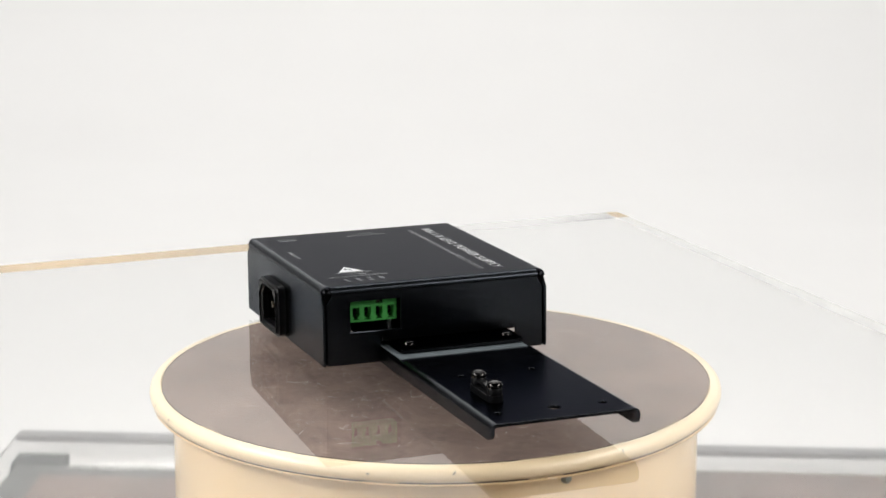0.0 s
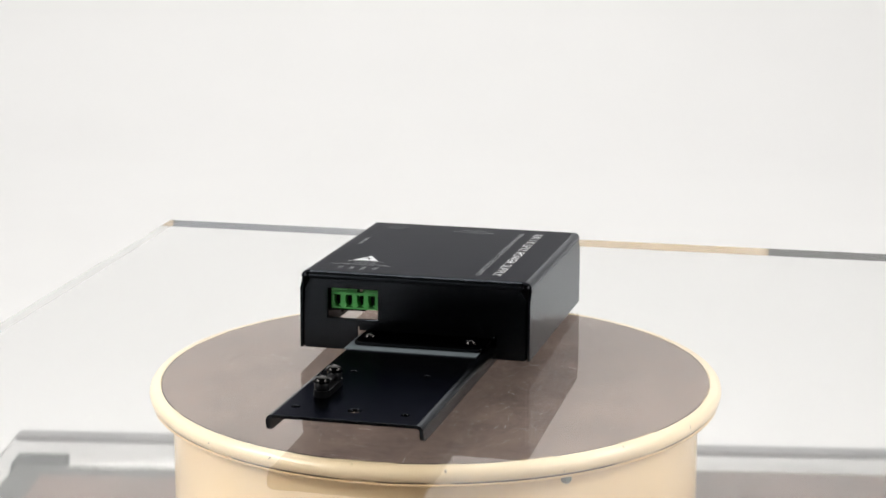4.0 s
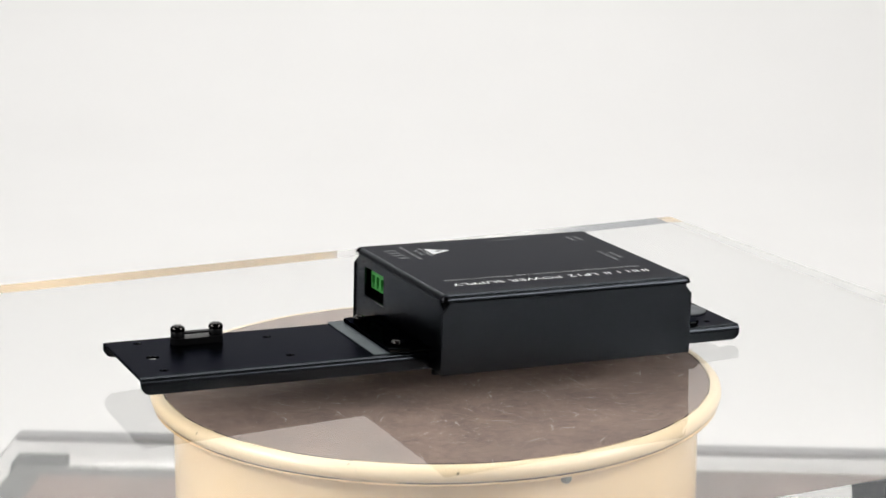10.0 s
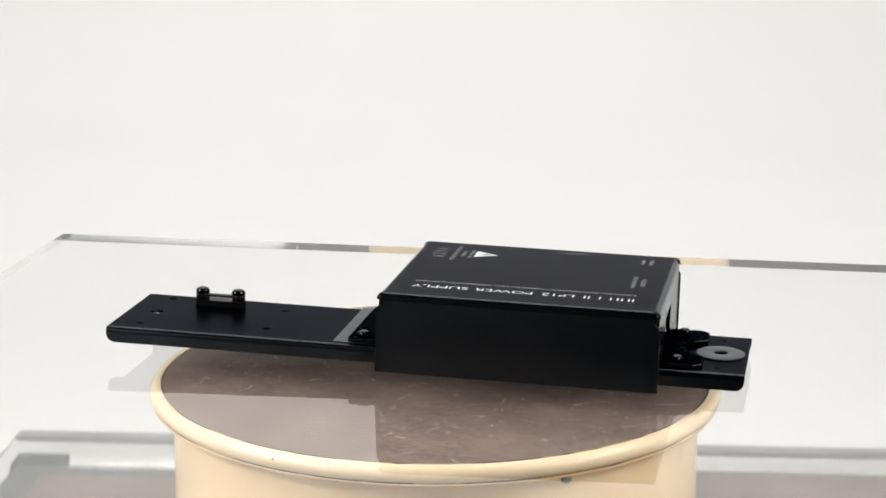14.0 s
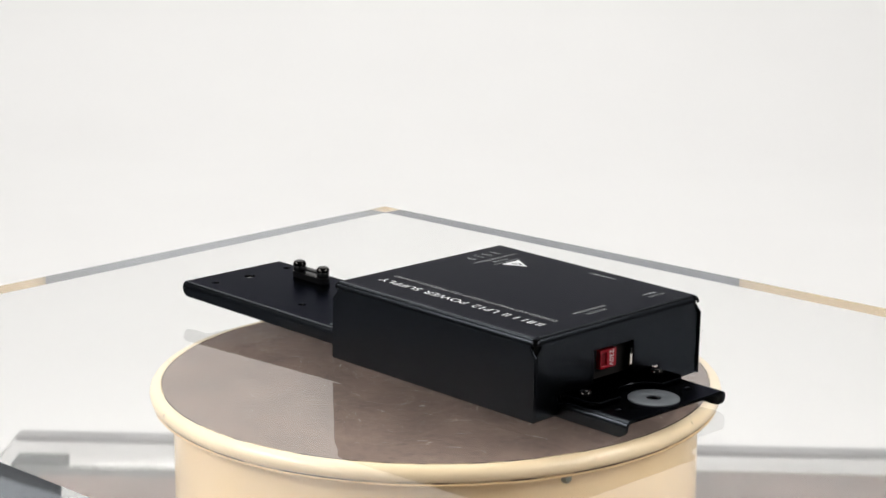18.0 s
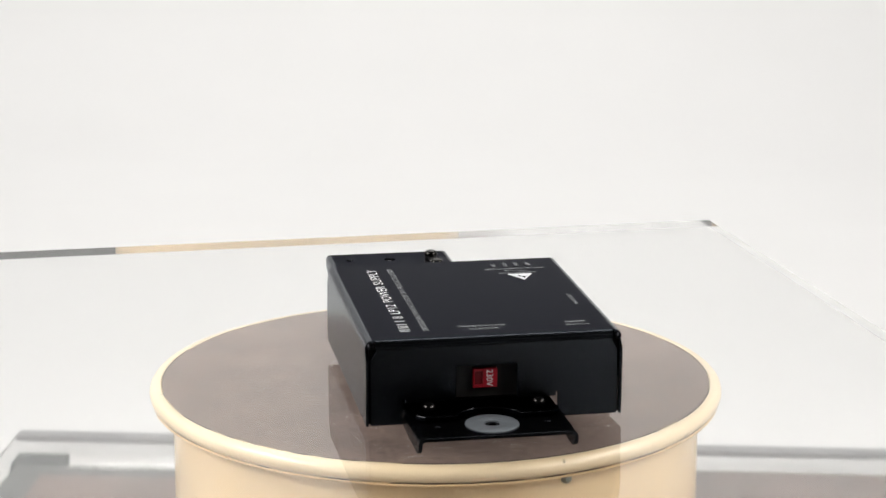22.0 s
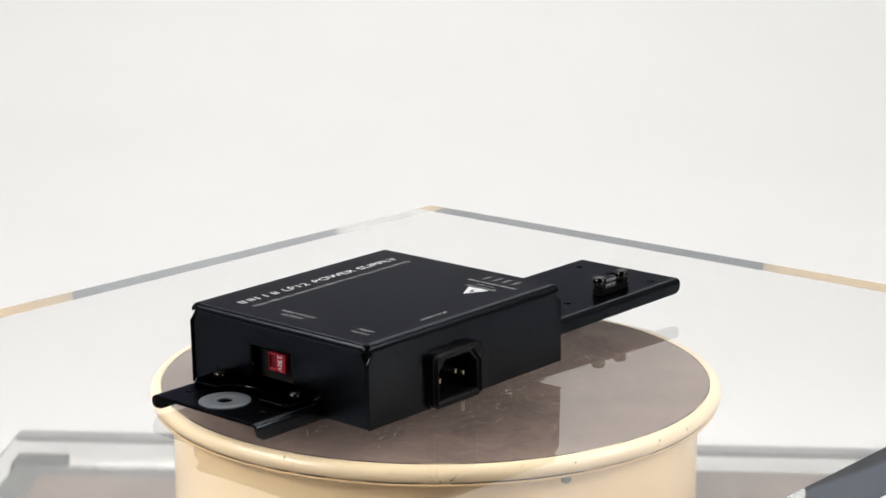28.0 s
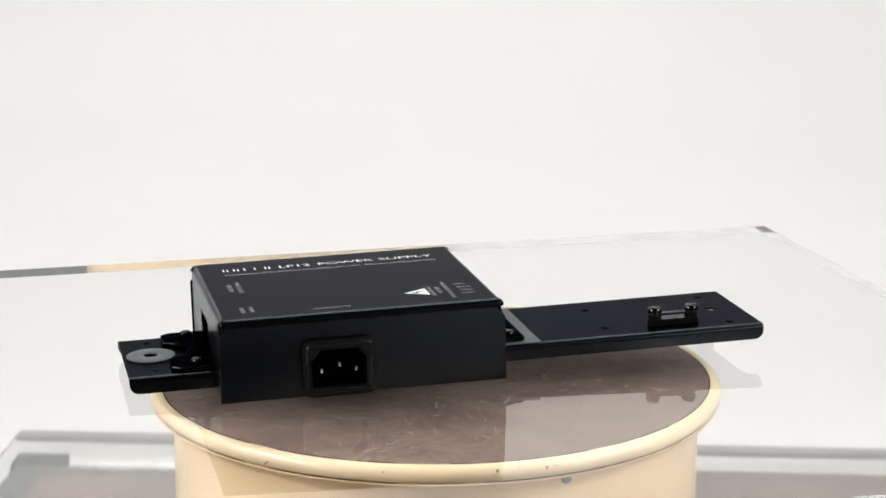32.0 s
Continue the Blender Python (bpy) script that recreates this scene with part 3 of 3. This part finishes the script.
        part("pin", block(bmesh.new(), xf - 0.005, xf - 0.0012, c0 - 0.0003, c0 + 0.0003, 0.0208, 0.0214), DARK_STEEL, con, smooth=0)

    # small white bar added inside, visible through the connector opening
    part("white_bar", block(bmesh.new(), X1 - 0.0212, X1 - 0.0200, -0.0200, -0.0186, 0.0066, 0.0135, 0.0002), PAPER, ob, "small white bar inside the box", 0)

    # mains voltage selector
    sx = X0 + 0.0048
    body = part("voltage_selector", block(bmesh.new(), sx + 0.0012, sx + 0.005, -0.0182, 0.0140, 0.0080, 0.0240), PLATE, ob, "dark recessed voltage selector", 0)
    bm = soften(sheet(bmesh.new(), rect2(-0.0069, 0.0025, 0.0121, 0.0197), [rect2(-0.0013, 0.0019, 0.0132, 0.0186)], basis((sx + 0.0012, 0, 0), (0, 1, 0), (0, 0, 1), (-1, 0, 0)), 0.0024), 0.0002, 1)
    part("slider", bm, RED, body, "red slider marked 230V", 0)
    part("slider_slot", block(bmesh.new(), sx - 0.0004, sx + 0.0011, -0.0014, 0.0020, 0.0131, 0.0187), DEEP_RED, body, "darker red slot for a screwdriver", 0)
    writing("marking", "230V", basis((sx - 0.00126, -0.0027, 0.0192), (0, 0, -1), (0, -1, 0), (-1, 0, 0)), 0.0025, 0.0066, INK, body, 0.0, "white figures 230V")

    # printing on the top
    zt = H + 0.00006

    def along(x, y):
        return basis((x, y, zt), (1, 0, 0), (0, 1, 0), (0, 0, 1))

    def to_rear(x, y):
        return basis((x, y, zt), (0, -1, 0), (1, 0, 0), (0, 0, 1))

    def to_front(x, y):
        return basis((x, y, zt), (0, 1, 0), (-1, 0, 0), (0, 0, 1))

    y1 = 0.0252
    for k, n in enumerate((2, 2, 1, 1, 2)):
        for i in range(n):
            xa = -0.0862 + k * 0.0045 + i * 0.0034 / n
            part("print_bar", block(bmesh.new(), xa, xa + 0.0006, y1, y1 + 0.0040, zt - 0.0001, zt), INK, ob, smooth=0)
    for text, xa, xb in (("LP12", -0.0619, -0.0487), ("POWER", -0.0448, -0.0209), ("SUPPLY", -0.0182, 0.0052)):
        writing("title", text, along(xa, y1), 0.0041, xb - xa, INK, ob, 0.0, "white printed title")
    y2 = 0.0181
    writing("small_print", "DESIGNED AND MANUFACTURED BY", along(-0.0862, y2), 0.0023, 0.0510, FAINT_INK, ob)
    for xa in (-0.0336, -0.0318, -0.0311, -0.0296, -0.0285):
        part("print_bar", block(bmesh.new(), xa, xa + 0.0003, y2, y2 + 0.0023, zt - 0.0001, zt), FAINT_INK, ob, smooth=0)
    writing("small_print", "PRODUCTS LIMITED", along(-0.0258, y2), 0.0023, 0.0310, FAINT_INK, ob)
    writing("small_print", "MAINS INPUT", along(-0.0592, -0.0476), 0.0019, 0.0148, FAINT_INK, ob)
    writing("small_print", "MAINS VOLTAGE", to_rear(-0.0842, 0.0060), 0.0019, 0.0184, FAINT_INK, ob)
    writing("small_print", "SELECTOR", to_rear(-0.0880, 0.0024), 0.0019, 0.0114, FAINT_INK, ob)
    writing("small_print", "MAINS", to_rear(-0.0842, -0.0361), 0.0019, 0.0078, FAINT_INK, ob)
    writing("small_print", "SWITCH", to_rear(-0.0880, -0.0354), 0.0019, 0.0090, FAINT_INK, ob)
    writing("small_print", "DANGER HIGH", to_front(-0.0079, -0.0412), 0.0019, 0.0156, FAINT_INK, ob)
    writing("small_print", "VOLTAGE", to_front(-0.0046, -0.0382), 0.0019, 0.0098, FAINT_INK, ob)
    writing("small_print", "MOTOR CONNECTIONS", to_front(-0.0008, -0.0463), 0.0019, 0.0255, FAINT_INK, ob)
    for text, y in (("RED", -0.0256), ("BLUE", -0.0307), ("GREY", -0.0357), ("GREY", -0.0407)):
        writing("small_print", text, along(0.0026, y - 0.0009), 0.0018, 0.0046 if len(text) == 3 else 0.0058, FAINT_INK, ob)
    tri = sheet(bmesh.new(), [(-0.0104, -0.0394), (-0.0104, -0.0285), (-0.0203, -0.03395)], [[(-0.0178, -0.0345), (-0.0145, -0.0358), (-0.0147, -0.0340), (-0.0114, -0.0330), (-0.0150, -0.0327), (-0.0149, -0.0339)]], Matrix.Translation((0, 0, zt - 0.0001)), 0.0001)
    part("warning_triangle", tri, INK, ob, "white warning triangle with a lightning bolt", 0)
    return ob


studio()
base_slab()
platter = turntable()
acrylic = clear_sheet()
supply = power_supply()


def motions():
    tilt = Matrix.Rotation(-math.atan(0.0246), 4, "Y")
    walk(platter, [(t, pose(0, 0, Z_MAT, 0, 0, a)) for t, a in TURN])
    walk(acrylic, [(t, pose(0, 0, Z_SHEET, 0, 0, a) @ pose(0.004 * R, 0.012 * R, 0, 0, 0, 1.5)) for t, a in TURN])
    walk(supply, [(t, pose(0, 0, 0.1045 * R, 0, 0, a) @ tilt) for t, a in TURN])


motions()
